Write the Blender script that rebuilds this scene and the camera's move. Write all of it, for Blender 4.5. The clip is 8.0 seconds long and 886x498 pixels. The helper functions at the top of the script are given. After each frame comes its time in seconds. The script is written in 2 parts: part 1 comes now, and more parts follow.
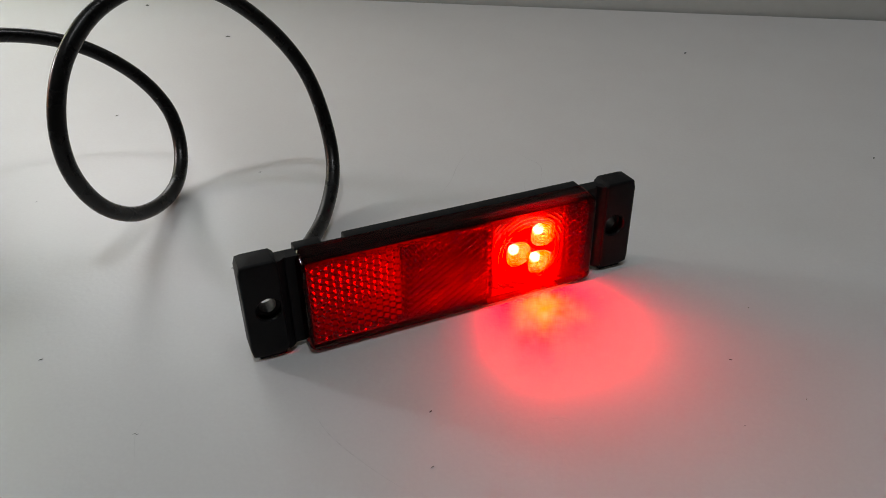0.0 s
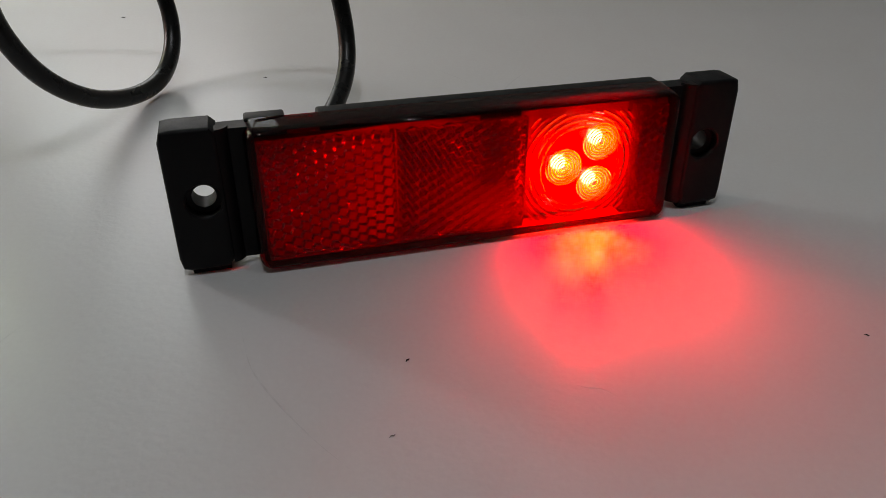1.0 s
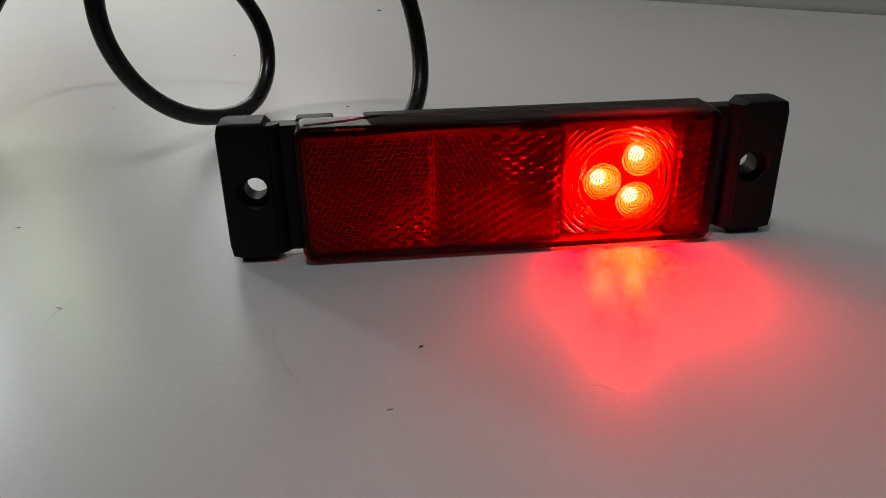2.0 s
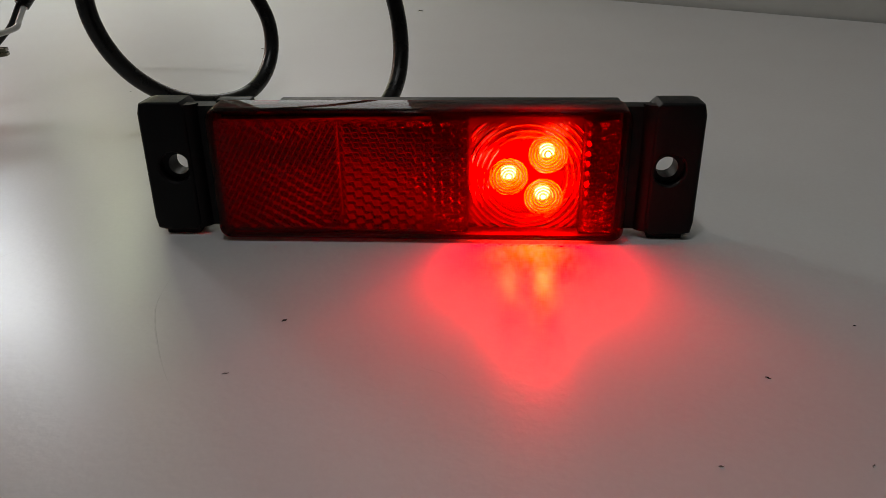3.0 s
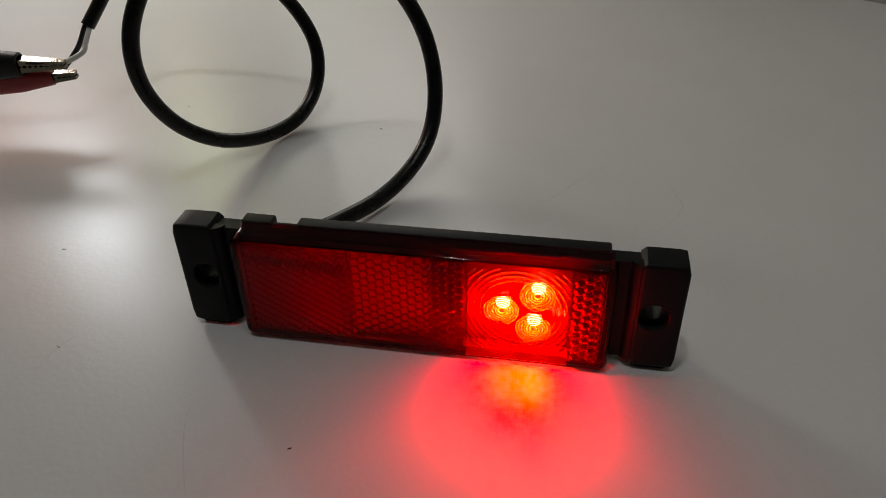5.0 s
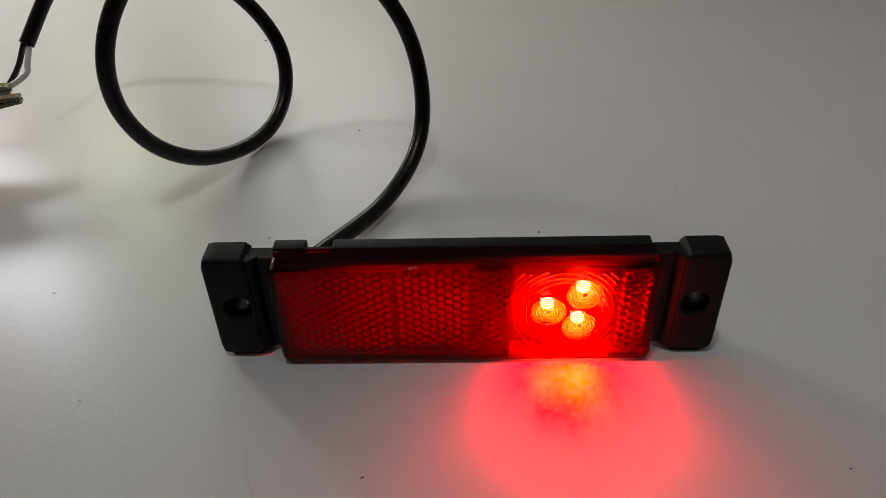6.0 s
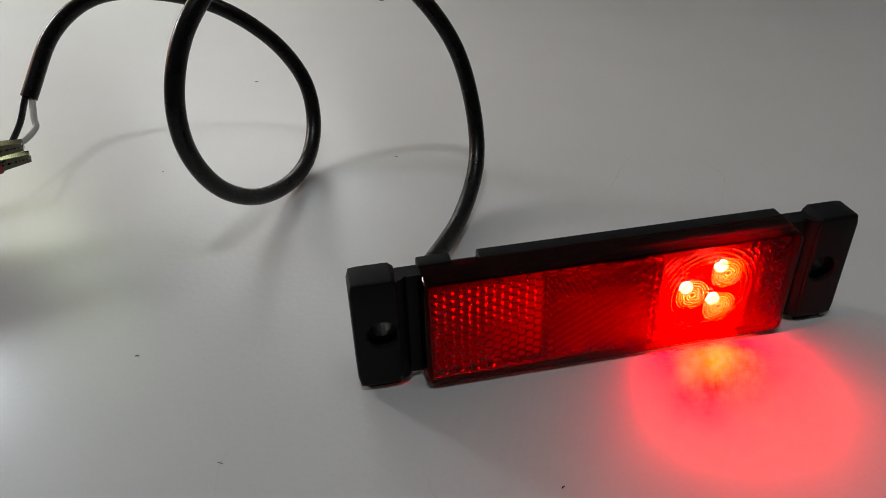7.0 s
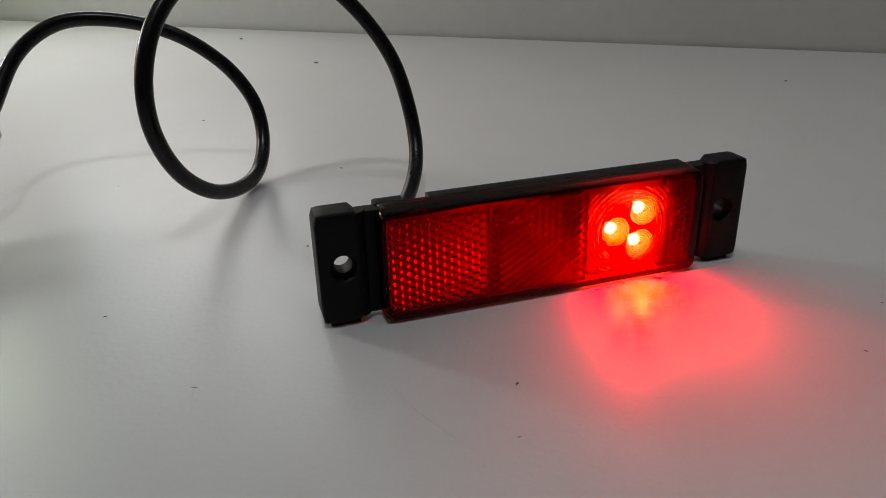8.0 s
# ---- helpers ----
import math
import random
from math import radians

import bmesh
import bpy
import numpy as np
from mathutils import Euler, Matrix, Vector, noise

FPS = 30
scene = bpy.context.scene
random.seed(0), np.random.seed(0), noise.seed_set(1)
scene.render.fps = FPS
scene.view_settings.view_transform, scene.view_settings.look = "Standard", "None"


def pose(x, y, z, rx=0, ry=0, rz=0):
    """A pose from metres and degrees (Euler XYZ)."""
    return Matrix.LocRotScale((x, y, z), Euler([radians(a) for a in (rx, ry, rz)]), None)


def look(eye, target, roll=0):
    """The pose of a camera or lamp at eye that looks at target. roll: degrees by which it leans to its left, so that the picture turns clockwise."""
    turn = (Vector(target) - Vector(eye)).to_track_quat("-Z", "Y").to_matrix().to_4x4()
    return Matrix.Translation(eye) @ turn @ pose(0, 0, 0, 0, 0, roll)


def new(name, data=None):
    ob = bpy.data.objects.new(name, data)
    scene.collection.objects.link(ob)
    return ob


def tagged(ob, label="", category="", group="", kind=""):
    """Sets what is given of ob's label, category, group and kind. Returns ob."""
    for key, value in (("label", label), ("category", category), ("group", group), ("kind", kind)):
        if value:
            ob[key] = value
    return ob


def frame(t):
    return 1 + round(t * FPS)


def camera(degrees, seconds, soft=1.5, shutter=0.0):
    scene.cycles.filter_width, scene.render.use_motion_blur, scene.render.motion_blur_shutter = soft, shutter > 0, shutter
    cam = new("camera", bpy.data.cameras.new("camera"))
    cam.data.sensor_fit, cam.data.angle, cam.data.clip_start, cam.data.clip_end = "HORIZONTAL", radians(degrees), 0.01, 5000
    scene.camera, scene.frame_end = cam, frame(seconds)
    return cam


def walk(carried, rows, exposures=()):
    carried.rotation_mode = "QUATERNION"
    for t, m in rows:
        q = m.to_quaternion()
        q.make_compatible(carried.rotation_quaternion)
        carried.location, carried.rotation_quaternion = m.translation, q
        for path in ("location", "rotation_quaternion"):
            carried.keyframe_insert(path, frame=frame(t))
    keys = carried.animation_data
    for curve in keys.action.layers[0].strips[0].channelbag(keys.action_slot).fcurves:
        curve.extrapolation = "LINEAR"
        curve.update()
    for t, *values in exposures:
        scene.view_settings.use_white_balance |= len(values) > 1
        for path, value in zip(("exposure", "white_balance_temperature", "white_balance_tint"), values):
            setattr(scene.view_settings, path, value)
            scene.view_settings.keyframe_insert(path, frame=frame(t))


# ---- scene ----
cam = camera(61.15, 8.0, soft=0.85)
PATH = [
    (0, (-0.07937, -0.16767, 0.15446), (-0.01322, -0.01804, 0.03942), 0.91),
    (0.5, (-0.06847, -0.14170, 0.12168), (-0.00964, 0.01313, 0.00957), 1.40),
    (1, (-0.04769, -0.13888, 0.09641), (-0.00139, 0.02012, -0.01573), 1.34),
    (1.2, (-0.04447, -0.14172, 0.09256), (-0.00601, 0.02186, -0.01591), 0.18),
    (2.3, (-0.01772, -0.15546, 0.08644), (-0.00730, 0.01969, -0.00956), -0.38),
    (2.5, (-0.00479, -0.15455, 0.08783), (-0.00052, 0.01908, -0.01135), -0.48),
    (3, (0.01543, -0.16070, 0.08383), (0.00478, 0.01506, -0.01101), -0.96),
    (3.5, (0.03901, -0.16050, 0.08891), (0.01404, 0.01138, -0.01026), -1.53),
    (4, (0.05385, -0.15505, 0.09764), (0.01918, 0.01268, -0.00564), -1.84),
    (4.5, (0.04868, -0.14415, 0.11986), (0.01149, 0.01609, 0.00612), -2.18),
    (5, (0.03539, -0.13601, 0.14570), (0.00355, 0.01693, 0.02082), -2.55),
    (5.2, (0.02825, -0.13397, 0.15293), (-0.00006, 0.01566, 0.02327), -2.84),
    (6.5, (-0.02901, -0.13118, 0.15370), (-0.01642, 0.01871, 0.02189), -1.36),
    (7, (-0.06736, -0.12902, 0.14288), (-0.03820, 0.02692, 0.02110), -1.28),
    (7.5, (-0.08458, -0.13718, 0.12917), (-0.04062, 0.02507, 0.02080), -0.82),
    (8, (-0.08466, -0.16898, 0.11536), (-0.03187, -0.00115, 0.02025), -0.32),
]
# exposure sinks as the lamp comes nearer; white balance set for cool daylight
walk(cam, [(t, look(eye, target, roll)) for t, eye, target, roll in PATH],
     exposures=((0, 0.08, 19500, 85), (0.5, -0.07, 19500, 85), (1, -0.17, 19500, 85), (2.5, -0.34, 19500, 85), (3.5, -0.62, 24500, 85), (4.5, -0.60, 24500, 85), (5.2, -0.40, 24500, 85), (6.5, -0.20, 20000, 85), (7, -0.17, 19500, 85), (8, -0.07, 19500, 85)))

# ---- world and light ----
# room axes: the back wall runs along U, V points towards it
ROOM = Matrix.Rotation(radians(-28.2), 4, "Z")
WALL_V, LEFT_U = 0.3215, -0.490

world = bpy.data.worlds.new("world")
scene.world = world
world.use_nodes = True
sky = world.node_tree.nodes.new("ShaderNodeTexSky")
sky.sky_type, sky.sun_disc = "NISHITA", False
sky.sun_elevation, sky.sun_rotation = radians(30), radians(300)
world.node_tree.links.new(sky.outputs[0], world.node_tree.nodes["Background"].inputs[0])
world.node_tree.nodes["Background"].inputs[1].default_value = 0.1


def area_lamp(name, m, w, h, watts, colour, spread=180):
    data = bpy.data.lights.new(name, "AREA")
    data.shape, data.size, data.size_y, data.energy, data.color, data.spread = "RECTANGLE", w, h, watts, colour, radians(spread)
    ob = new(name, data)
    ob.matrix_world = m
    return ob


def cool(r, g, b):
    """A lamp's colour under the cool daylight that the white balance is set for."""
    return (0.250 * r, 1.15 * g, 1.80 * b)


CEIL, FLOOR, RIGHT_U, FRONT_V = 1.62, -0.74, 2.2, -2.4
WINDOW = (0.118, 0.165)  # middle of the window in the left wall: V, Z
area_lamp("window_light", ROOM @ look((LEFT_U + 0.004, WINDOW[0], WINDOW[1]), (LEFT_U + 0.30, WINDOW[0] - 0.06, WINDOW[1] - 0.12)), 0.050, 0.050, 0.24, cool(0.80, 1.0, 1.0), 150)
GREEN = (0.232, 0.172)  # second pane, towards the garden: V, Z
area_lamp("garden_window_light", ROOM @ look((LEFT_U + 0.004, GREEN[0], GREEN[1]), (LEFT_U + 0.3, GREEN[0] - 0.12, GREEN[1] - 0.1)), 0.05, 0.12, 0.15, cool(0.72, 1.0, 0.60))
SIDE = (-0.33, 0.18)  # middle of the window in the back wall: U, Z
area_lamp("side_window_light", ROOM @ look((SIDE[0], WALL_V + 0.012, SIDE[1]), (SIDE[0], 0, SIDE[1])), 0.20, 0.22, 0.34, cool(0.84, 1.0, 0.90))
# two ceiling lights: x, y, watts
CEILING_LIGHTS = ((-0.165, -0.150, 3.1), (0.285, -0.105, 1.0))
for x, y, watts in CEILING_LIGHTS:
    area_lamp("ceiling_lamp_light", look((x, y, CEIL - 0.045), (x, y, 0)), 0.075, 0.075, watts, cool(0.97, 0.97, 0.92))


# ---- materials ----
def material(name, colour=(0.5, 0.5, 0.5), rough=0.5, metal=0.0, spec=0.5, grain=0.0, grain_scale=500.0, bump=0.0, bump_scale=2000.0, wear=0.0, wear_scale=60.0, uneven=0.12):
    """Principled surface: colour varied at two scales, fine relief, uneven gloss."""
    mat = bpy.data.materials.new(name)
    mat.use_nodes = True
    n, l = mat.node_tree.nodes, mat.node_tree.links
    p = n["Principled BSDF"]
    p.inputs["Base Color"].default_value = (*colour, 1)
    p.inputs["Roughness"].default_value = rough
    p.inputs["Metallic"].default_value = metal
    p.inputs["Specular IOR Level"].default_value = spec
    co = n.new("ShaderNodeTexCoord")

    def noise_at(scale, detail=3.0):
        t = n.new("ShaderNodeTexNoise")
        t.inputs["Scale"].default_value, t.inputs["Detail"].default_value = scale, detail
        l.new(co.outputs["Object"], t.inputs["Vector"])
        return t.outputs["Fac"]

    if grain or wear:
        total = n.new("ShaderNodeMath")
        total.operation = "ADD"
        for slot, (amount, scale) in enumerate(((grain, grain_scale), (wear, wear_scale))):
            r = n.new("ShaderNodeMapRange")
            r.inputs["From Min"].default_value, r.inputs["From Max"].default_value = 0.2, 0.8
            r.inputs["To Min"].default_value, r.inputs["To Max"].default_value = 0.5 - amount, 0.5 + amount
            l.new(noise_at(scale), r.inputs["Value"])
            l.new(r.outputs[0], total.inputs[slot])
        mul = n.new("ShaderNodeVectorMath")
        mul.operation = "SCALE"
        mul.inputs[0].default_value = colour
        l.new(total.outputs[0], mul.inputs["Scale"])
        l.new(mul.outputs[0], p.inputs["Base Color"])
        rr = n.new("ShaderNodeMapRange")
        rr.inputs["To Min"].default_value, rr.inputs["To Max"].default_value = max(rough - uneven, 0.02), min(rough + uneven, 1)
        l.new(noise_at(wear_scale * 1.7), rr.inputs["Value"])
        l.new(rr.outputs[0], p.inputs["Roughness"])
    if bump:
        b = n.new("ShaderNodeBump")
        b.inputs["Strength"].default_value, b.inputs["Distance"].default_value = bump, 0.0002
        l.new(noise_at(bump_scale, 4.0), b.inputs["Height"])
        l.new(b.outputs[0], p.inputs["Normal"])
    return mat


def clear_plastic(name, tint, rough=0.04, ior=1.5, haze=0.0, glow=(0.85, 0.02, 0.02)):
    """Tinted clear plastic: lets light straight through in its colour, with a Fresnel gloss on top."""
    mat = bpy.data.materials.new(name)
    mat.use_nodes = True
    n, l = mat.node_tree.nodes, mat.node_tree.links
    n.remove(n["Principled BSDF"])
    t, g, f, mix = (n.new("ShaderNode" + k) for k in ("BsdfTransparent", "BsdfGlossy", "Fresnel", "MixShader"))
    t.inputs["Color"].default_value = (*tint, 1)
    g.inputs["Roughness"].default_value = rough
    f.inputs["IOR"].default_value = ior
    # a little light is scattered inside the plastic
    s, body = n.new("ShaderNodeBsdfTranslucent"), n.new("ShaderNodeMixShader")
    s.inputs["Color"].default_value = (*glow, 1)
    body.inputs[0].default_value = haze
    l.new(t.outputs[0], body.inputs[1])
    l.new(s.outputs[0], body.inputs[2])
    l.new(f.outputs[0], mix.inputs[0])
    l.new(body.outputs[0], mix.inputs[1])
    l.new(g.outputs[0], mix.inputs[2])
    l.new(mix.outputs[0], n["Material Output"].inputs["Surface"])
    return mat


def glowing(name, colour, strength):
    mat = bpy.data.materials.new(name)
    mat.use_nodes = True
    p = mat.node_tree.nodes["Principled BSDF"]
    p.inputs["Base Color"].default_value = (*colour, 1)
    p.inputs["Emission Color"].default_value = (*colour, 1)
    p.inputs["Emission Strength"].default_value = strength
    return mat


TABLE = material("white_laminate", (0.735, 0.73, 0.725), 0.33, spec=0.5, grain=0.02, grain_scale=900, bump=0.34, bump_scale=520, wear=0.03, wear_scale=22, uneven=0.03)
WALL = material("pale_wall_paint", (0.62, 0.63, 0.60), 0.75, grain=0.03, grain_scale=150, bump=0.25, bump_scale=260, wear=0.05, wear_scale=9)
ROOMPAINT = material("room_paint", (0.55, 0.54, 0.52), 0.85, grain=0.03, grain_scale=30, wear=0.04, wear_scale=2)
FLOORING = material("grey_floor", (0.16, 0.15, 0.14), 0.6, grain=0.08, grain_scale=30, wear=0.1, wear_scale=3)
ABS = material("black_moulded_plastic", (0.008, 0.008, 0.009), 0.44, spec=0.13, grain=0.10, grain_scale=1500, bump=0.12, bump_scale=4500, wear=0.12, wear_scale=150)
JACKET = material("black_cable_jacket", (0.007, 0.0055, 0.0055), 0.28, spec=0.28, grain=0.08, grain_scale=900, bump=0.10, bump_scale=1500, wear=0.12, wear_scale=90)
WIRE_BLACK = material("black_wire_insulation", (0.015, 0.014, 0.015), 0.38, grain=0.05, wear=0.05)
WIRE_WHITE = material("white_wire_insulation", (0.62, 0.60, 0.56), 0.42, grain=0.05, wear=0.10, wear_scale=200)
RED_CLEAR = clear_plastic("clear_red_plastic", (0.96, 0.13, 0.13), 0.04, 1.25, haze=0.03)
PRISM_GLASS = bpy.data.materials.new("clear_prism_plastic")
PRISM_GLASS.use_nodes = True
p = PRISM_GLASS.node_tree.nodes["Principled BSDF"]
p.inputs["Base Color"].default_value = (0.98, 0.42, 0.40, 1)
p.inputs["Transmission Weight"].default_value, p.inputs["Roughness"].default_value, p.inputs["IOR"].default_value = 1.0, 0.03, 1.49
BOARD = material("white_led_board", (0.09, 0.035, 0.03), 0.35, grain=0.04, wear=0.05, wear_scale=200)
RIDGES = clear_plastic("frosted_moulded_ridges", (0.98, 0.93, 0.85), 0.1, 1.5, haze=0.8, glow=(1.0, 0.97, 0.6))
FRESNEL = clear_plastic("clear_moulded_ridges", (0.98, 0.95, 0.93), 0.1, 1.5, haze=0.3, glow=(1.0, 0.9, 0.6))
LED_GLOW = glowing("led_glow", (0.8, 2.7, 2.1), 360.0)
PLATE = material("grey_plate", (0.30, 0.28, 0.28), 0.5, grain=0.05, wear=0.08)
LED_PACK = material("white_led_package", (0.8, 0.72, 0.6), 0.4, grain=0.04, wear=0.05)
BRASS = material("nickelled_steel", (0.15, 0.125, 0.09), 0.16, metal=1.0, grain=0.08, grain_scale=900, bump=0.1, bump_scale=1800, wear=0.15, wear_scale=200)
BOOT_BLACK = material("black_vinyl_boot", (0.007, 0.007, 0.007), 0.5, spec=0.25, grain=0.06, wear=0.1, wear_scale=150)
BOOT_RED = material("red_vinyl_boot", (0.62, 0.015, 0.015), 0.42, grain=0.06, wear=0.1, wear_scale=150)
LINT = material("dark_lint", (0.03, 0.026, 0.024), 0.9)
LINT_PALE = material("grey_dust", (0.26, 0.25, 0.24), 0.9)
SCUFF = material("grey_scuff", (0.68, 0.675, 0.67), 0.4, grain=0.1, grain_scale=400, wear=0.1)
FRAME_WHITE = material("white_window_frame", (0.75, 0.75, 0.73), 0.5, grain=0.02, wear=0.03)


# ---- mesh helpers ----
def part(name, bm, mat, parent=None, label="", smooth=35):
    me = bpy.data.meshes.new(name)
    bmesh.ops.recalc_face_normals(bm, faces=bm.faces)
    if smooth:
        for f in bm.faces:
            f.smooth = True
        for e in bm.edges:
            if len(e.link_faces) == 2 and e.calc_face_angle(0) > radians(smooth):
                e.smooth = False
    bm.to_mesh(me)
    bm.free()
    me.materials.append(mat)
    ob = new(name, me)
    ob.parent = parent
    if label:
        tagged(ob, label)
    return ob


def thing(name, m, label, category, group=""):
    ob = new(name)
    ob.empty_display_size = 0.01
    ob.matrix_world = m
    return tagged(ob, label, category, group)


def add_box(bm, x0, x1, y0, y1, z0, z1, bevel=0.0, segments=2):
    made = bmesh.ops.create_cube(bm, size=1, matrix=Matrix.LocRotScale(((x0 + x1) / 2, (y0 + y1) / 2, (z0 + z1) / 2), None, (x1 - x0, y1 - y0, z1 - z0)))
    if bevel:
        edges = list({e for v in made["verts"] for e in v.link_edges})
        bmesh.ops.bevel(bm, geom=edges, offset=bevel, segments=segments, profile=0.6, affect="EDGES")
    return bm


def box(*a, **k):
    return add_box(bmesh.new(), *a, **k)


def add_loops(bm, loops, closed=False, cap=(False, False)):
    """A skin over rings of equally many points."""
    rings = [[bm.verts.new(p) for p in loop] for loop in loops]
    pairs = list(zip(rings, rings[1:])) + ([(rings[-1], rings[0])] if closed else [])
    for a, b in pairs:
        for i in range(len(a)):
            j = (i + 1) % len(a)
            bm.faces.new((a[i], a[j], b[j], b[i]))
    for ring, want in ((rings[0], cap[0]), (rings[-1], cap[1])):
        if want:
            bm.faces.new(ring)
    return bm


def smooth_line(points, steps):
    """A Catmull-Rom line through the points."""
    p = [Vector(q) for q in points]
    p = [2 * p[0] - p[1]] + p + [2 * p[-1] - p[-2]]
    out = []
    for a, b, c, d in zip(p, p[1:], p[2:], p[3:]):
        for k in range(steps):
            t = k / steps
            out.append(0.5 * (2 * b + (c - a) * t + (2 * a - 5 * b + 4 * c - d) * t * t + (3 * b - a - 3 * c + d) * t ** 3))
    return out + [p[-2]]


def add_tube(bm, line, radius, sides=16, hollow=0.0):
    """A tube along a line, with rounded or hollow ends."""
    line = [Vector(q) for q in line]
    t0 = (line[1] - line[0]).normalized()
    side = t0.orthogonal().normalized()
    loops, last = [], t0
    for i, q in enumerate(line):
        t = (line[min(i + 1, len(line) - 1)] - line[max(i - 1, 0)]).normalized()
        side = (last.rotation_difference(t) @ side).normalized()
        last = t
        up = t.cross(side)
        r = radius(i / (len(line) - 1)) if callable(radius) else radius
        loops.append([q + r * (math.cos(a) * side + math.sin(a) * up) for a in (2 * math.pi * k / sides for k in range(sides))])
    return add_loops(bm, loops, cap=(True, True))


def ring_rect(x0, x1, z0, z1, r, inset, y, per=7):
    """A rounded rectangle in the XZ plane, at depth y."""
    x0, x1, z0, z1, r = x0 + inset, x1 - inset, z0 + inset, z1 - inset, max(r - inset, 0.0002)
    out = []
    for cx, cz, a0 in ((x1 - r, z1 - r, 0), (x0 + r, z1 - r, 90), (x0 + r, z0 + r, 180), (x1 - r, z0 + r, 270)):
        for k in range(per + 1):
            a = radians(a0 + 90 * k / per)
            out.append((cx + r * math.cos(a), y, cz + r * math.sin(a)))
    return out


def ring_cast(cx, cz, x0, x1, z0, z1, r, inset, y, count=64):
    """The same outline, but with its points at even angles as seen from (cx, cz)."""
    x0, x1, z0, z1, r = x0 + inset, x1 - inset, z0 + inset, z1 - inset, max(r - inset, 0.0001)
    out = []
    for k in range(count):
        a = 2 * math.pi * k / count
        dx, dz = math.cos(a), math.sin(a)
        lo, hi = 0.0, 60.0
        for _ in range(30):
            d = (lo + hi) / 2
            x, z = cx + d * dx, cz + d * dz
            qx, qz = max(x0 + r - x, x - x1 + r, 0), max(z0 + r - z, z - z1 + r, 0)
            inside = x0 <= x <= x1 and z0 <= z <= z1 and math.hypot(qx, qz) <= r
            lo, hi = (d, hi) if inside else (lo, d)
        out.append((cx + lo * dx, y, cz + lo * dz))
    return out


def circle(cx, cz, r, y, count=64):
    return [(cx + r * math.cos(2 * math.pi * k / count), y, cz + r * math.sin(2 * math.pi * k / count)) for k in range(count)]


# ---- structure ----
def structure(name, bm, mat, label, category="", m=ROOM):
    ob = part(name, bm, mat, None, "", 0)
    ob.matrix_world = m
    return tagged(ob, label, category or name.split("_")[0], kind="structure")


su, sz = SIDE
bm = bmesh.new()
for u0, u1, z0, z1 in ((LEFT_U - 0.1, su - 0.11, FLOOR, CEIL), (su + 0.11, RIGHT_U + 0.1, FLOOR, CEIL), (su - 0.11, su + 0.11, FLOOR, sz - 0.12), (su - 0.11, su + 0.11, sz + 0.12, CEIL)):
    add_box(bm, u0, u1, WALL_V, WALL_V + 0.1, z0, z1)
structure("wall_back", bm, WALL, "pale painted wall behind the white table")
structure("wall_right", box(RIGHT_U, RIGHT_U + 0.1, FRONT_V, WALL_V - 0.001, FLOOR, CEIL), ROOMPAINT, "plain painted room wall")
structure("wall_front", box(LEFT_U - 0.1, RIGHT_U + 0.1, FRONT_V - 0.1, FRONT_V - 0.001, FLOOR, CEIL), ROOMPAINT, "plain painted room wall")
structure("ceiling", box(LEFT_U - 0.2, RIGHT_U + 0.2, FRONT_V - 0.2, WALL_V + 0.2, CEIL + 0.001, CEIL + 0.1), ROOMPAINT, "plain pale ceiling")
structure("floor", box(LEFT_U - 0.2, RIGHT_U + 0.2, FRONT_V - 0.2, WALL_V + 0.2, FLOOR - 0.1, FLOOR - 0.001), FLOORING, "plain dark grey floor")
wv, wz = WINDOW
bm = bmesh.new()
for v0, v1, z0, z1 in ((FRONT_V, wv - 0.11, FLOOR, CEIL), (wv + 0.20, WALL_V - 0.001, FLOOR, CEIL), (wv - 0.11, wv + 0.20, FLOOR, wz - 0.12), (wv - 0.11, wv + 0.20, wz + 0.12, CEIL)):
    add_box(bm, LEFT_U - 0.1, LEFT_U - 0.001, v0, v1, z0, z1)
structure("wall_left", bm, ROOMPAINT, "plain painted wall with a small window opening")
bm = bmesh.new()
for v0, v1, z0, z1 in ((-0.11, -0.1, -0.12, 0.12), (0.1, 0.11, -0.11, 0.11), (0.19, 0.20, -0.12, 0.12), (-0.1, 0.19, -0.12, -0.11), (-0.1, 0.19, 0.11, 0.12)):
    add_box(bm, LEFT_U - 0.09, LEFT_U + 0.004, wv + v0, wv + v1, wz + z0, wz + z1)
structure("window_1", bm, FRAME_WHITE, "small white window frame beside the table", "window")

# flush ceiling lights above the table
for x, y, watts in CEILING_LIGHTS:
    lamp = thing("ceiling_light", pose(x, y, CEIL), "small square white ceiling light", "ceiling light", "lights on the ceiling")
    part("lamp_frame", box(-0.075, 0.075, -0.075, 0.075, -0.030, 0.0, bevel=0.004), FRAME_WHITE, lamp)
    part("diffuser", box(-0.064, 0.064, -0.064, 0.064, -0.036, -0.0305, bevel=0.002), FRAME_WHITE, lamp)

# table
table = thing("table", ROOM, "white laminate table against the wall", "table")
part("table_top", box(LEFT_U + 0.006, 1.3, -0.62, WALL_V - 0.002, -0.028, 0.0, bevel=0.001), TABLE, table)
for u in (LEFT_U + 0.06, 1.24):
    for v in (-0.56, WALL_V - 0.08):
        part("leg", box(u - 0.025, u + 0.025, v - 0.025, v + 0.025, FLOOR, -0.0285, bevel=0.002), FRAME_WHITE, table)

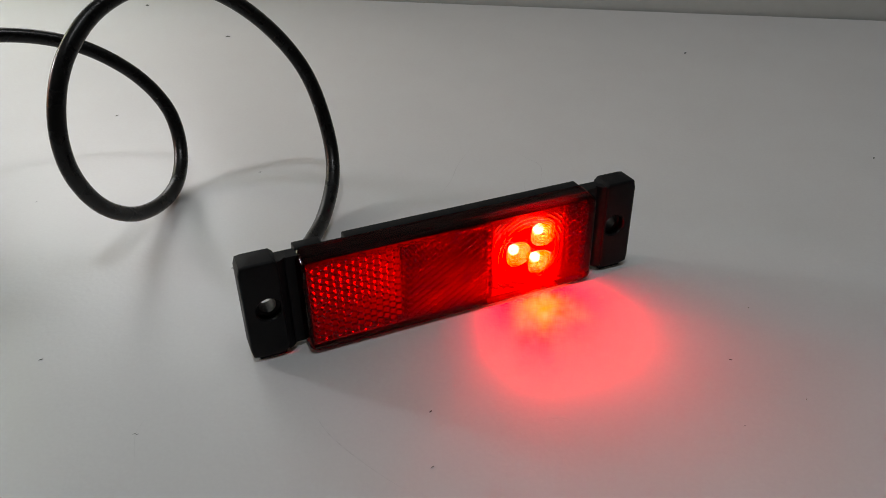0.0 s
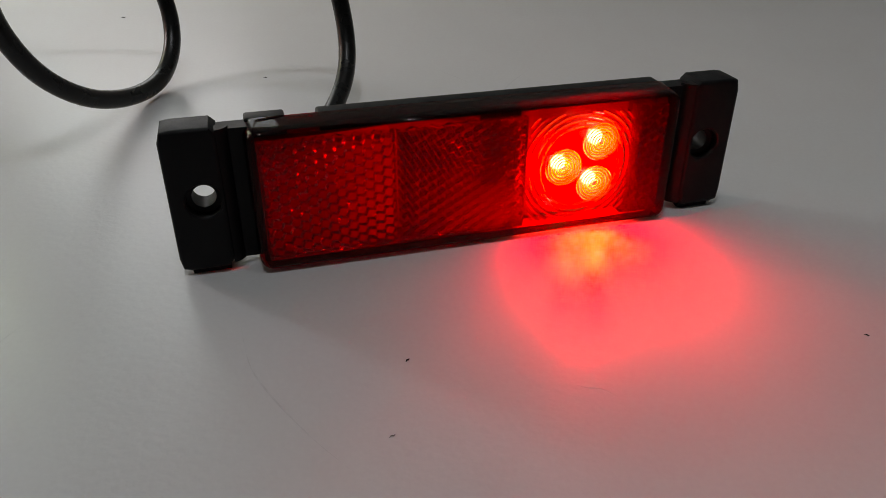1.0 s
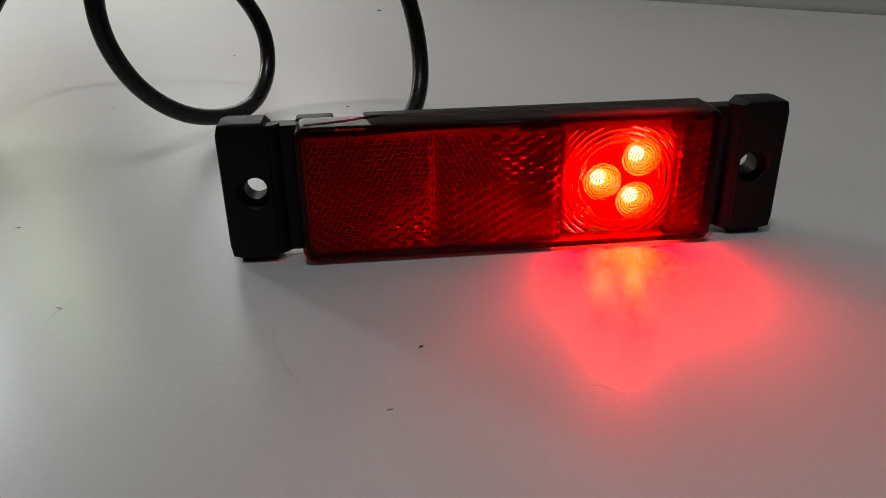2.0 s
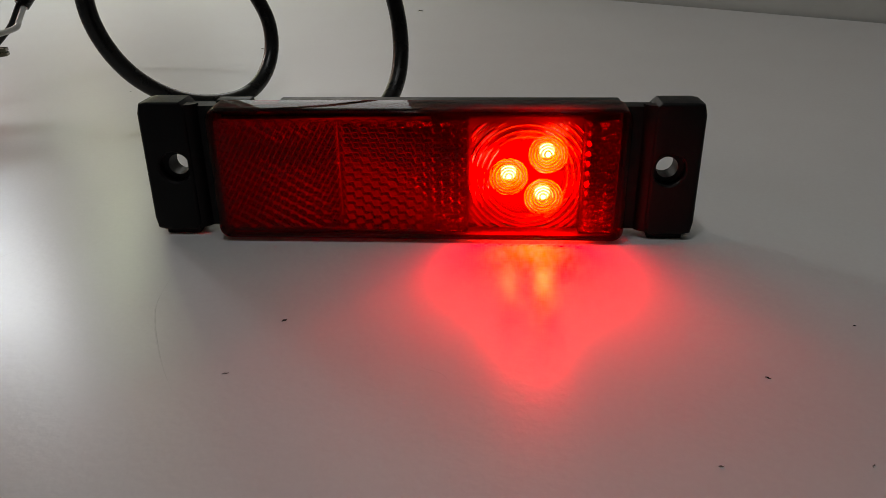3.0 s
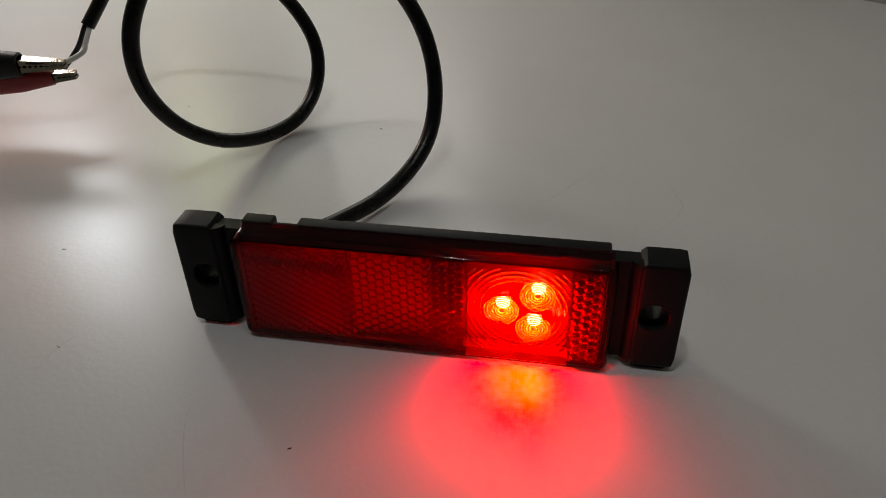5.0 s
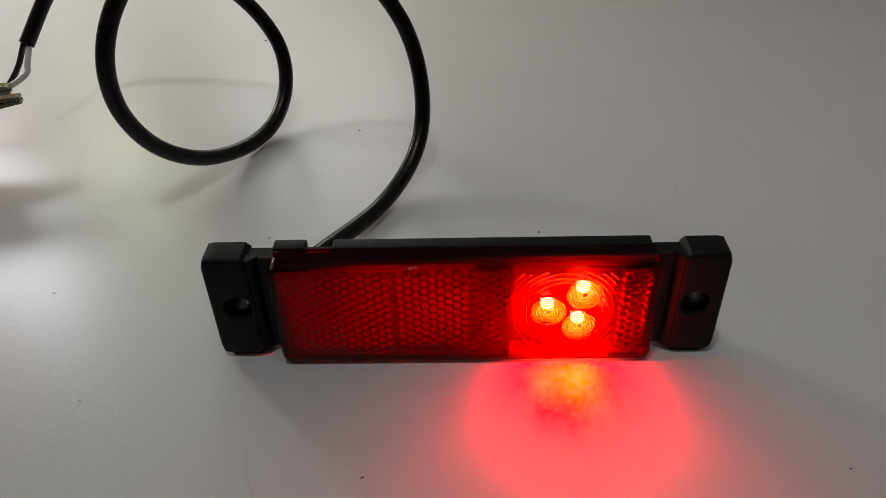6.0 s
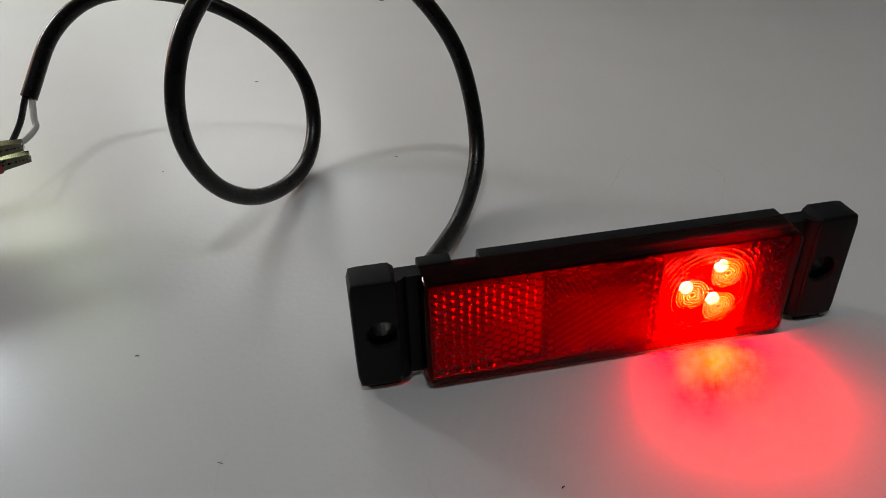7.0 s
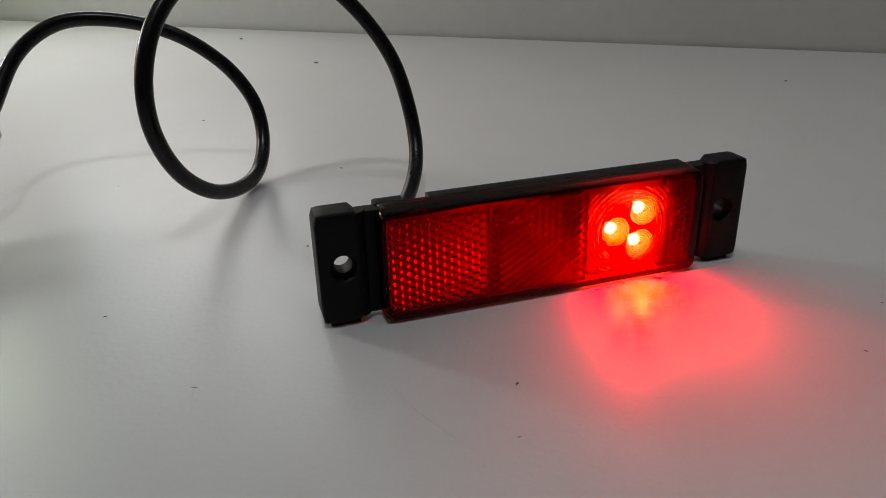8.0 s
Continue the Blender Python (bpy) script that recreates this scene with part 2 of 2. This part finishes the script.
# ---- marker lamp: millimetres, face towards -Y ----
MM = 0.001
LEAN_BACK = 4.0
marker = thing("marker_lamp", Matrix.Translation((0.0, 0.0005, 0.0013)) @ Matrix.Rotation(radians(-LEAN_BACK), 4, "X"), "red rectangular LED marker lamp with black housing, lit", "marker lamp")


def mm(points):
    return [(x * MM, y * MM, z * MM) for x, y, z in points]


def bx(bm, *a, bevel=0.0, segments=2):
    return add_box(bm, *(v * MM for v in a), bevel=bevel * MM, segments=segments)


# housing: web, tray and tab
bm = bmesh.new()
# a shallow tray: back, rim and the flanges that run out to the ears
bx(bm, -54.5, 54.5, 6.2, 7.0, 0.6, 30.3)
bx(bm, -54.5, -46.9, 2.6, 6.3, 0.6, 30.3)
bx(bm, 46.9, 54.5, 2.6, 6.3, 0.6, 30.3)
bx(bm, -47.0, 11.6, 1.4, 6.3, -0.4, 1.1)
bx(bm, 11.5, 38.4, 4.6, 6.3, -0.4, 1.1)
bx(bm, 38.3, 47.0, 1.4, 6.3, -0.4, 1.1)
bx(bm, -47.0, 47.0, 1.4, 6.3, 28.6, 30.3)
part("housing", bm, ABS, marker, "matt black moulded plastic housing")
bm = bmesh.new()
bx(bm, -33.0, 46.8, 5.4, 9.6, -0.2, 30.9, bevel=0.7, segments=3)
part("back_box", bm, ABS, marker)
bm = bmesh.new()
bx(bm, -48.0, -39.6, 5.4, 9.6, 4.0, 31.0, bevel=0.7, segments=3)
part("cable_gland", bm, ABS, marker)
# added walls that keep diode light off the cheeks; the right one leaks some
for x0, x1, y0 in ((-47.4, -46.6, -1.1), (46.4, 47.2, 0.2)):
    bm = bmesh.new()
    bx(bm, x0, x1, y0, 2.58, 0.8, 29.4)
    part("rim_light_stop", bm, ABS, marker)

# two screw ears with counterbored holes
for side in (-1, 1):
    bm = bmesh.new()
    x0, x1, hx, hz = 53.6, 65.0, 58.0, 16.0
    out = lambda inset, y: mm(ring_cast(hx, hz, x0, x1, 0.0, 31.6, 1.6, inset, y))
    hole = lambda r, y: mm(circle(hx, hz, r, y))
    loops = [hole(2.5, 8.2), hole(2.5, 2.9), hole(2.65, 2.75), hole(3.7, 2.6), hole(3.75, 0.3), hole(4.05, 0.0), out(1.0, 0.0), out(0.45, 0.12), out(0.12, 0.45), out(0.0, 1.0), out(0.0, 7.8), out(0.4, 8.2)]
    if side < 0:
        loops = [[(-x, y, z) for x, y, z in loop] for loop in loops]
    add_loops(bm, loops, closed=True)
    ear = part("mounting_ear", bm, ABS, marker, "black screw ear with a counterbored hole")
    bm = bmesh.new()
    a, b = sorted((side * 54.6, side * 62.8))
    bx(bm, a, b, 1.2, 8.0, -1.25, 1.5, bevel=0.35)
    part("foot", bm, ABS, ear)
    # curved cheek between ear and lens
    bm = bmesh.new()
    prof = ((53.9, 0.5), (52.6, 1.0), (51.6, 2.0), (51.2, 3.2), (54.0, 3.4))
    add_loops(bm, [[(side * x * MM, y * MM, z * MM) for x, y in prof] for z in (0.6, 8.0, 16.0, 24.0, 30.9)], cap=(True, True))
    part("cheek", bm, ABS, ear)

# red cover
LX, LZ0, LZ1 = 48.8, -1.35, 31.1
lens_ring = lambda inset, y, r=3.2: mm(ring_rect(-LX, LX, LZ0, LZ1, r, inset, y))
bm = bmesh.new()
add_loops(bm, [lens_ring(1.3, -2.3), lens_ring(1.3, 5.2), lens_ring(0.0, 5.2), lens_ring(0.35, -1.4), lens_ring(0.55, -2.1), lens_ring(0.95, -2.7), lens_ring(1.6, -3.0)], cap=(True, True))
cover = part("lens_cover", bm, RED_CLEAR, marker, "glossy clear red plastic cover")
# two clips that hold the cover on the tray
for x in (-36.5, 33.5):
    bm = bmesh.new()
    bx(bm, x - 2.6, x + 2.6, 4.6, 5.4, 30.3, 31.0, bevel=0.3)
    part("cover_clip", bm, RED_CLEAR, cover)


# retro-reflector: hexagonal cells, each the corner of a cube
rng = random.Random(5)


def prism_panel(x0, x1, z0, z1, flat, turn, depth):
    bm = bmesh.new()
    R = flat / math.sqrt(3)
    a = R * math.sqrt(1.5)
    step = a / math.sqrt(3)
    verts = {}

    def vert(x, z, y):
        x, z = min(max(x, x0), x1), min(max(z, z0), z1)
        key = (round(x, 3), round(z, 3), round(y, 3))
        if key not in verts:
            verts[key] = bm.verts.new((x * MM, y * MM, z * MM))
        return verts[key]

    col = 0
    x = x0
    while x < x1 + R:
        z = z0 + (flat / 2 if col % 2 else 0.0)
        while z < z1 + flat:
            c = vert(x, z, depth)
            corner = []
            for k in range(6):
                ang = radians(60 * k)
                low = (k + turn) % 2
                corner.append(vert(x + R * math.cos(ang), z + R * math.sin(ang), depth - step * (2 if low else 1)))
            start = 0 if (0 + turn) % 2 == 0 else 1
            for k in (start, start + 2, start + 4):
                face = [c, corner[k % 6], corner[(k + 1) % 6], corner[(k + 2) % 6]]
                face = [v for i, v in enumerate(face) if v not in face[:i]]
                if len(face) >= 3:
                    try:
                        bm.faces.new(face)
                    except ValueError:
                        pass
            z += flat
        x += 1.5 * R
        col += 1
    # no two cells are moulded quite alike
    for v in bm.verts:
        v.co += Vector((rng.uniform(-0.012, 0.012), rng.uniform(-0.012, 0.012), rng.uniform(-0.012, 0.012))) * MM
    # moulded edges are slightly round
    bmesh.ops.recalc_face_normals(bm, faces=bm.faces)
    edges = [e for e in bm.edges if len(e.link_faces) == 2 and e.calc_length() > 0.3 * MM]
    bmesh.ops.bevel(bm, geom=edges, offset=0.11 * MM, segments=1, affect="EDGES")
    # flat front and side walls close the moulding
    rim = bmesh.ops.extrude_edge_only(bm, edges=[e for e in bm.edges if e.is_boundary])
    front = [g for g in rim["geom"] if isinstance(g, bmesh.types.BMVert)]
    for v in front:
        v.co.y = -2.0 * MM
    bmesh.ops.contextual_create(bm, geom=[e for e in bm.edges if e.is_boundary])
    return bm


for x0, x1, turn, words in ((-46.4, -18.1, 0, "deep red retro-reflector panel of small corner prisms"), (-17.8, 11.5, 1, "red honeycomb retro-reflector panel"), (38.4, 45.8, 1, "narrow red honeycomb retro-reflector panel")):
    panel = part("prism_panel", prism_panel(x0, x1, 1.4, 27.8, 2.35, turn, 0.75), PRISM_GLASS, marker, words, smooth=0)
    tagged(panel, kind="stuff")
for x in (-17.95, 11.7, 38.15):
    bm = bmesh.new()
    bx(bm, x - 0.16, x + 0.16, -1.3, 1.2, 1.4, 27.8)
    part("divider", bm, RED_CLEAR, marker)

# lit chamber: board, three diodes, ring lenses
bm = bmesh.new()
bx(bm, 11.9, 38.0, 3.0, 3.4, 1.4, 27.8)
part("led_board", bm, BOARD, marker, "pale circuit board behind the red cover")
# unseen plates, added to catch diode light and brighten the panels from behind
bm = bmesh.new()
add_loops(bm, [mm([(x, y, 2.0), (x, y, 27.2), (x, 6.1, 27.2), (x, 6.1, 2.0)]) for x, y in ((-46.4, 1.3), (-32.0, 2.5), (-18.1, 4.3))], cap=(True, True))
part("panel_fill_plate", bm, PLATE, marker, "added grey slanted plate behind the prism panel to brighten it", smooth=0)
bm = bmesh.new()
add_loops(bm, [mm([(x, y, 2.0), (x, y, 27.2), (x, 6.1, 27.2), (x, 6.1, 2.0)]) for x, y in ((-18.0, 4.3), (-4.0, 5.0), (11.6, 5.9))], cap=(True, True))
part("panel_fill_plate", bm, PLATE, marker, "added grey slanted plate behind the honeycomb panel to brighten it", smooth=0)
LEDS = ((21.2, 14.7), (30.0, 20.1), (29.3, 9.8))


def rings(cx, cz, radii, y, wide, proud, trimmed=False):
    """Stepped ring lens: sharp ridges round one centre, cut off at the chamber's walls where asked."""
    bm = bmesh.new()
    for r in radii:
        loops = [mm(circle(cx, cz, r + a, y + b, 72)) for a, b in ((0.0, proud), (wide * 0.25, 0.0), (wide * 0.75, 0.0), (wide, proud))]
        add_loops(bm, loops)
    if trimmed:
        out = [v for v in bm.verts if not (12.1 * MM < v.co.x < 37.9 * MM and 1.6 * MM < v.co.z < 27.6 * MM)]
        bmesh.ops.delete(bm, geom=out, context="VERTS")
    return bm


for cx, cz in LEDS:
    bm = bmesh.new()
    bx(bm, cx - 1.9, cx + 1.9, 2.5, 3.02, cz - 1.9, cz + 1.9, bevel=0.15)
    led = part("led", bm, LED_PACK, marker, "small square white diode, lit")
    bm = bmesh.new()
    add_loops(bm, [mm(circle(cx, cz, r, y, 20)) for r, y in ((1.75, 2.52), (1.7, 1.9), (1.25, 1.35), (0.5, 1.1))], cap=(False, True))
    part("led_dome", bm, LED_GLOW, led, "glowing diode dome")
    disc = part("ring_lens", rings(cx, cz, [0.55 + 0.68 * k for k in range(6)], -1.2, 0.52, 0.16), RIDGES, marker, "clear stepped ring lens over a diode")
# spot lamps added before the cover stand in for the diodes' spill on the table: a wide beam, a strong one near the foot
# and a pale one at the cover's lip
for cx, cz in LEDS:
    for watts, wide, high, ahead, tone in ((0.032, 166, cz, 18.0, (1.0, 0.0, 0.004)), (0.080, 112, cz, 5.0, (1.0, 0.0, 0.004)), (0.0018, 130, 6.0, 5.0, (0.5, 1.0, 0.25))):
        data = bpy.data.lights.new("spill_spot", "SPOT")
        data.energy, data.color, data.spot_size, data.spot_blend, data.shadow_soft_size = watts, tone, radians(wide), 1.0, 0.0014
        beam = new("spill_spot", data)
        beam.matrix_world = marker.matrix_world @ look((cx * MM, -4.6 * MM, high * MM), ((cx + 0.25 * (26.8 - cx)) * MM, -(4.6 + ahead) * MM, -1.3 * MM))
    # added fill spots shine sideways along the plates to brighten the prism panels
    for way, watts in ((-1, 0.13), (1, 0.05)):
        data = bpy.data.lights.new("panel_fill_spot", "SPOT")
        data.energy, data.color, data.spot_size, data.spot_blend, data.shadow_soft_size = watts, (1.0, 0.25, 0.4), radians(60), 1.0, 0.001
        glow = new("panel_fill_spot", data)
        glow.matrix_world = marker.matrix_world @ look(((cx + 2 * way) * MM, 1.7 * MM, cz * MM), ((cx + 60 * way) * MM, 3.4 * MM, 14.6 * MM))
big = part("ring_lens", rings(25.2, 14.6, [8.9 + 1.35 * k for k in range(7)], -1.2, 0.85, 0.3, True), FRESNEL, marker, "wide clear ring lens round the diodes")

# moulded mark above the diodes, and two worn ones beside them
words = bpy.data.curves.new("moulded_mark", "FONT")
words.body, words.size, words.extrude, words.align_x = "TOP", 2.5 * MM, 0.12 * MM, "CENTER"
draft = bpy.data.objects.new("draft", words)
scene.collection.objects.link(draft)
bpy.context.view_layer.update()
letters = bpy.data.meshes.new_from_object(draft.evaluated_get(bpy.context.evaluated_depsgraph_get()))
bpy.data.objects.remove(draft)
bm = bmesh.new()
bm.from_mesh(letters)
bmesh.ops.transform(bm, verts=bm.verts, matrix=pose(24.6 * MM, -1.3 * MM, 23.6 * MM, 90))
part("moulded_mark", bm, FRESNEL, marker, "raised clear word on the lens", smooth=0)
for x, z in ((34.6, 14.4), (35.6, 13.2), (34.6, 12.0)):
    bm = bmesh.new()
    bx(bm, x - 0.3, x + 0.3, -1.4, -1.2, z - 0.4, z + 0.4, bevel=0.08)
    part("moulded_mark", bm, FRESNEL, marker)

# cable: out of the back, up in a loop, down to the table and round
CABLE = [
    (-0.0450, 0.0080, 0.0150), (-0.0455, 0.0200, 0.0125), (-0.0440, 0.0330, 0.0070), (-0.0263, 0.0628, 0.0034),
    (-0.0155, 0.0840, 0.0108), (-0.0136, 0.0980, 0.0258), (-0.0187, 0.1047, 0.0456), (-0.0315, 0.1067, 0.0642),
    (-0.0484, 0.1042, 0.0781), (-0.0672, 0.0971, 0.0838), (-0.0842, 0.0867, 0.0809), (-0.0965, 0.0753, 0.0708),
    (-0.1027, 0.0668, 0.0563), (-0.1034, 0.0649, 0.0394), (-0.0984, 0.0698, 0.0229), (-0.0895, 0.0806, 0.0106),
    (-0.0794, 0.0960, 0.0042), (-0.0714, 0.1120, 0.0042), (-0.0674, 0.1254, 0.0126), (-0.0692, 0.1337, 0.0258),
    (-0.0790, 0.1383, 0.0401), (-0.0956, 0.1421, 0.0518), (-0.1157, 0.1442, 0.0577), (-0.1349, 0.1438, 0.0577),
    (-0.1500, 0.1383, 0.0488), (-0.1597, 0.1235, 0.0329),
]
to_lamp = marker.matrix_world.inverted()
local = lambda pts: [to_lamp @ Vector(q) for q in pts]
bm = add_tube(bmesh.new(), local(smooth_line(CABLE, 10)), 0.0027, 20)
cable = part("cable", bm, JACKET, marker, "thick round black cable standing in a loop")
end = Vector(CABLE[-1])
into = (Vector(CABLE[-2]) - end).normalized() * 0.004
JAW1, JAW2 = Vector((-0.1590, 0.1025, 0.0265)), Vector((-0.1605, 0.1085, 0.0192))
bm = add_tube(bmesh.new(), local(smooth_line([end + into + Vector((-0.0008, 0, 0)), end + Vector((-0.0011, 0, 0)), (-0.1640, 0.1195, 0.0258), (-0.1685, 0.1130, 0.0195), JAW2 + Vector((-0.008, -0.001, 0.0))], 8)), 0.00105, 10)
part("core_wire", bm, WIRE_BLACK, cable, "thin black core wire")
bm = add_tube(bmesh.new(), local(smooth_line([end + into + Vector((0.0008, 0, 0)), end + Vector((0.0011, 0, 0)), (-0.1578, 0.1165, 0.0290), (-0.1572, 0.1120, 0.0270), (-0.1605, 0.1045, 0.0262), JAW1 + Vector((-0.008, -0.001, 0.0))], 8)), 0.00105, 10)
part("core_wire", bm, WIRE_WHITE, cable, "thin white core wire")


# ---- alligator clips: jaws point along +X of the clip, hinge behind ----
def alligator_clip(tip, heading, pitch, boot_mat, sect, label):
    m = Matrix.Translation(tip) @ Matrix.Rotation(radians(heading), 4, "Z") @ Matrix.Rotation(radians(pitch), 4, "Y")
    clip = thing("alligator_clip", m, label, "alligator clip", "clips on the cable's core wires")
    for s, name in ((1, "upper_jaw"), (-1, "lower_jaw")):
        bm = bmesh.new()
        # bent sheet: back strip and two toothed flanks, widening to the hinge
        n = 14
        for k in range(n):
            xa, xb = -30 * k / n, -30 * (k + 1) / n
            ha, hb = 1.35 + 2.2 * k / n, 1.35 + 2.2 * (k + 1) / n
            wa, wb = 1.5 + 1.5 * k / n, 1.5 + 1.5 * (k + 1) / n
            tooth = 0.75 if k < 9 else 0.0
            for w in (-1, 1):
                quad = [(xa, w * wa, s * ha), (xb, w * wb, s * hb), (xb, w * wb, s * (0.35 + 0.05 * k)), ((xa + xb) / 2, w * (wa + wb) / 2, s * (0.35 + 0.05 * k - tooth)), (xa, w * wa, s * (0.35 + 0.05 * k))]
                bm.faces.new([bm.verts.new((x * MM, y * MM, z * MM)) for x, y, z in quad])
            bm.faces.new([bm.verts.new((x * MM, y * MM, z * MM)) for x, y, z in ((xa, -wa, s * ha), (xa, wa, s * ha), (xb, wb, s * hb), (xb, -wb, s * hb))])
        bm.faces.new([bm.verts.new((x * MM, y * MM, z * MM)) for x, y, z in ((0, -1.5, s * 1.35), (0, 1.5, s * 1.35), (0, 1.5, s * 0.3), (0, -1.5, s * 0.3))])
        bmesh.ops.remove_doubles(bm, verts=bm.verts, dist=1e-6)
        bmesh.ops.recalc_face_normals(bm, faces=bm.faces)
        bmesh.ops.solidify(bm, geom=bm.faces[:], thickness=0.0004)
        part(name, bm, BRASS, clip, "toothed nickelled jaw", smooth=20)
    # flanks are not pierced: raised black discs give the shade inside their slots
    for w in (-1, 1):
        bm = bmesh.new()
        add_loops(bm, [[((-10.5 + 3.6 * math.cos(a)) * MM, w * y * MM, (1.45 + 0.5 * math.sin(a)) * MM) for a in (2 * math.pi * k / 16 for k in range(16))] for y in (2.05, 2.5)], cap=(True, True))
        part("slot", bm, BOOT_BLACK, clip, "black disc on the jaw's flank, standing for its open slot")
    bm = add_tube(bmesh.new(), [(-0.021, -0.0034, 0), (-0.021, 0.0034, 0)], 0.0011, 14)
    part("hinge_pin", bm, BRASS, clip)
    bm = bmesh.new()
    loops = [[(x * MM, w * MM * math.copysign(abs(math.cos(a)) ** 0.7, math.cos(a)), h * MM * math.copysign(abs(math.sin(a)) ** 0.7, math.sin(a))) for a in (2 * math.pi * k / 24 for k in range(24))] for x, w, h in sect]
    inner = [[(q[0], q[1] * 0.86, q[2] * 0.86) for q in loop] for loop in (loops[3], loops[0])]
    add_loops(bm, inner + loops, cap=(True, True))
    part("boot", bm, boot_mat, clip, "soft vinyl sleeve over the clip's handles")
    tail = m @ Vector((-0.054, 0, 0))
    back = (m.to_3x3() @ Vector((-1, 0, 0))).normalized()
    low = Vector((tail.x, tail.y, 0.0016))
    line = [tail, tail + back * 0.02, low + back * 0.05, low + back * 0.09]
    inv = m.inverted()
    bm = add_tube(bmesh.new(), [inv @ q for q in smooth_line(line, 8)], 0.0015, 12)
    part("test_lead", bm, boot_mat, clip, "thin flexible test lead")
    return clip


SLEEVE = ((-17.4, 3.3, 4.0), (-17.9, 3.8, 4.5), (-26, 4.1, 5.4), (-40, 4.0, 5.4), (-52, 3.0, 3.4), (-56, 2.2, 2.3))
SLEEVE_LONG = ((-8.6, 2.5, 2.5), (-9.1, 2.9, 3.0), (-22, 3.9, 4.8), (-40, 4.0, 5.2), (-52, 3.0, 3.4), (-56, 2.2, 2.3))
alligator_clip(JAW1, 8, 0, BOOT_BLACK, SLEEVE, "alligator clip with black sleeve gripping the white wire")
alligator_clip(JAW2, 14, -2, BOOT_RED, SLEEVE_LONG, "alligator clip with red sleeve gripping the black wire")


# ---- lint and dust on the table ----
def lint(x, y, length, turn, thick, mat, label):
    k = length / 2
    line = smooth_line([(-k, 0, thick * 0.6), (-k * 0.2, k * 0.25, thick * 0.9), (k * 0.4, -k * 0.1, thick * 0.9), (k, k * 0.2, thick * 0.6)], 4)
    bm = add_tube(bmesh.new(), line, lambda s: thick * (0.35 + 0.65 * math.sin(math.pi * min(max(s, 0.08), 0.92))), 6)
    ob = part("lint_speck", bm, mat)
    ob.matrix_world = pose(x, y, 0.0, 0, 0, turn)
    return tagged(ob, label, "lint", "specks on the table")


for x, y, length, turn, thick in ((-0.0243, -0.0366, 0.0011, 40, 0.00016), (0.066, -0.052, 0.0010, -30, 0.00012), (0.088, -0.035, 0.0007, 10, 0.00012), (0.024, 0.051, 0.0010, 60, 0.00018),
                                 (-0.062, 0.050, 0.0007, 0, 0.00018), (-0.039, 0.113, 0.0012, -15, 0.00014), (-0.124, 0.122, 0.0006, 30, 0.00009), (0.212, 0.025, 0.0012, 20, 0.00025)):
    lint(x, y, length, turn, thick, LINT, "tiny dark lint speck on the white table")
for x, y, length, turn, thick in ((-0.090, 0.192, 0.0014, 5, 0.0002), (-0.022, 0.282, 0.0025, 0, 0.0004), (-0.031, -0.054, 0.0012, 20, 0.00010), (-0.099, -0.014, 0.0016, -20, 0.00010), (-0.122, 0.026, 0.0012, 15, 0.00012),
                                 (0.075, -0.073, 0.0009, 50, 0.00010), (0.052, -0.074, 0.0008, 0, 0.00010), (0.216, 0.16, 0.0016, 10, 0.0004), (-0.06, 0.36, 0.002, 0, 0.0005)):
    lint(x, y, length, turn, thick, LINT_PALE, "faint grey dust speck on the white table")

# faint scuff lines rubbed on the laminate
for line in (((0.0552, 0.1035), (0.0406, 0.0887), (0.0317, 0.0768), (0.0241, 0.0692)),
             ((0.0659, 0.0994), (0.0701, 0.0831), (0.0723, 0.0741), (0.0664, 0.0633), (0.0589, 0.0534)),
             ((0.0207, 0.1068), (0.025, 0.0992), (0.0277, 0.0936)),
             ((0.0614, 0.0672), (0.0576, 0.0612), (0.0559, 0.0529)),
             ((-0.054, -0.017), (-0.053, -0.030), (-0.050, -0.039), (-0.044, -0.051), (-0.039, -0.059)),
             ((0.004, -0.0505), (0.0055, -0.0515), (0.008, -0.0525), (0.010, -0.055)),
             ((-0.095, -0.008), (-0.099, -0.014), (-0.100, -0.024))):
    m = pose(line[0][0], line[0][1], 0.0)
    bm = add_tube(bmesh.new(), [(q.x - line[0][0], q.y - line[0][1], 0.0) for q in smooth_line([(x, y, 0) for x, y in line], 6)], lambda s: 0.00004 + 0.00016 * math.sin(math.pi * s) ** 2, 6)
    bmesh.ops.scale(bm, vec=(1, 1, 0.2), verts=bm.verts)
    scuff = part("scuff_mark", bm, SCUFF)
    scuff.matrix_world = m
    tagged(scuff, "faint grey scuff line on the white table", "scuff", "scuffs on the table")
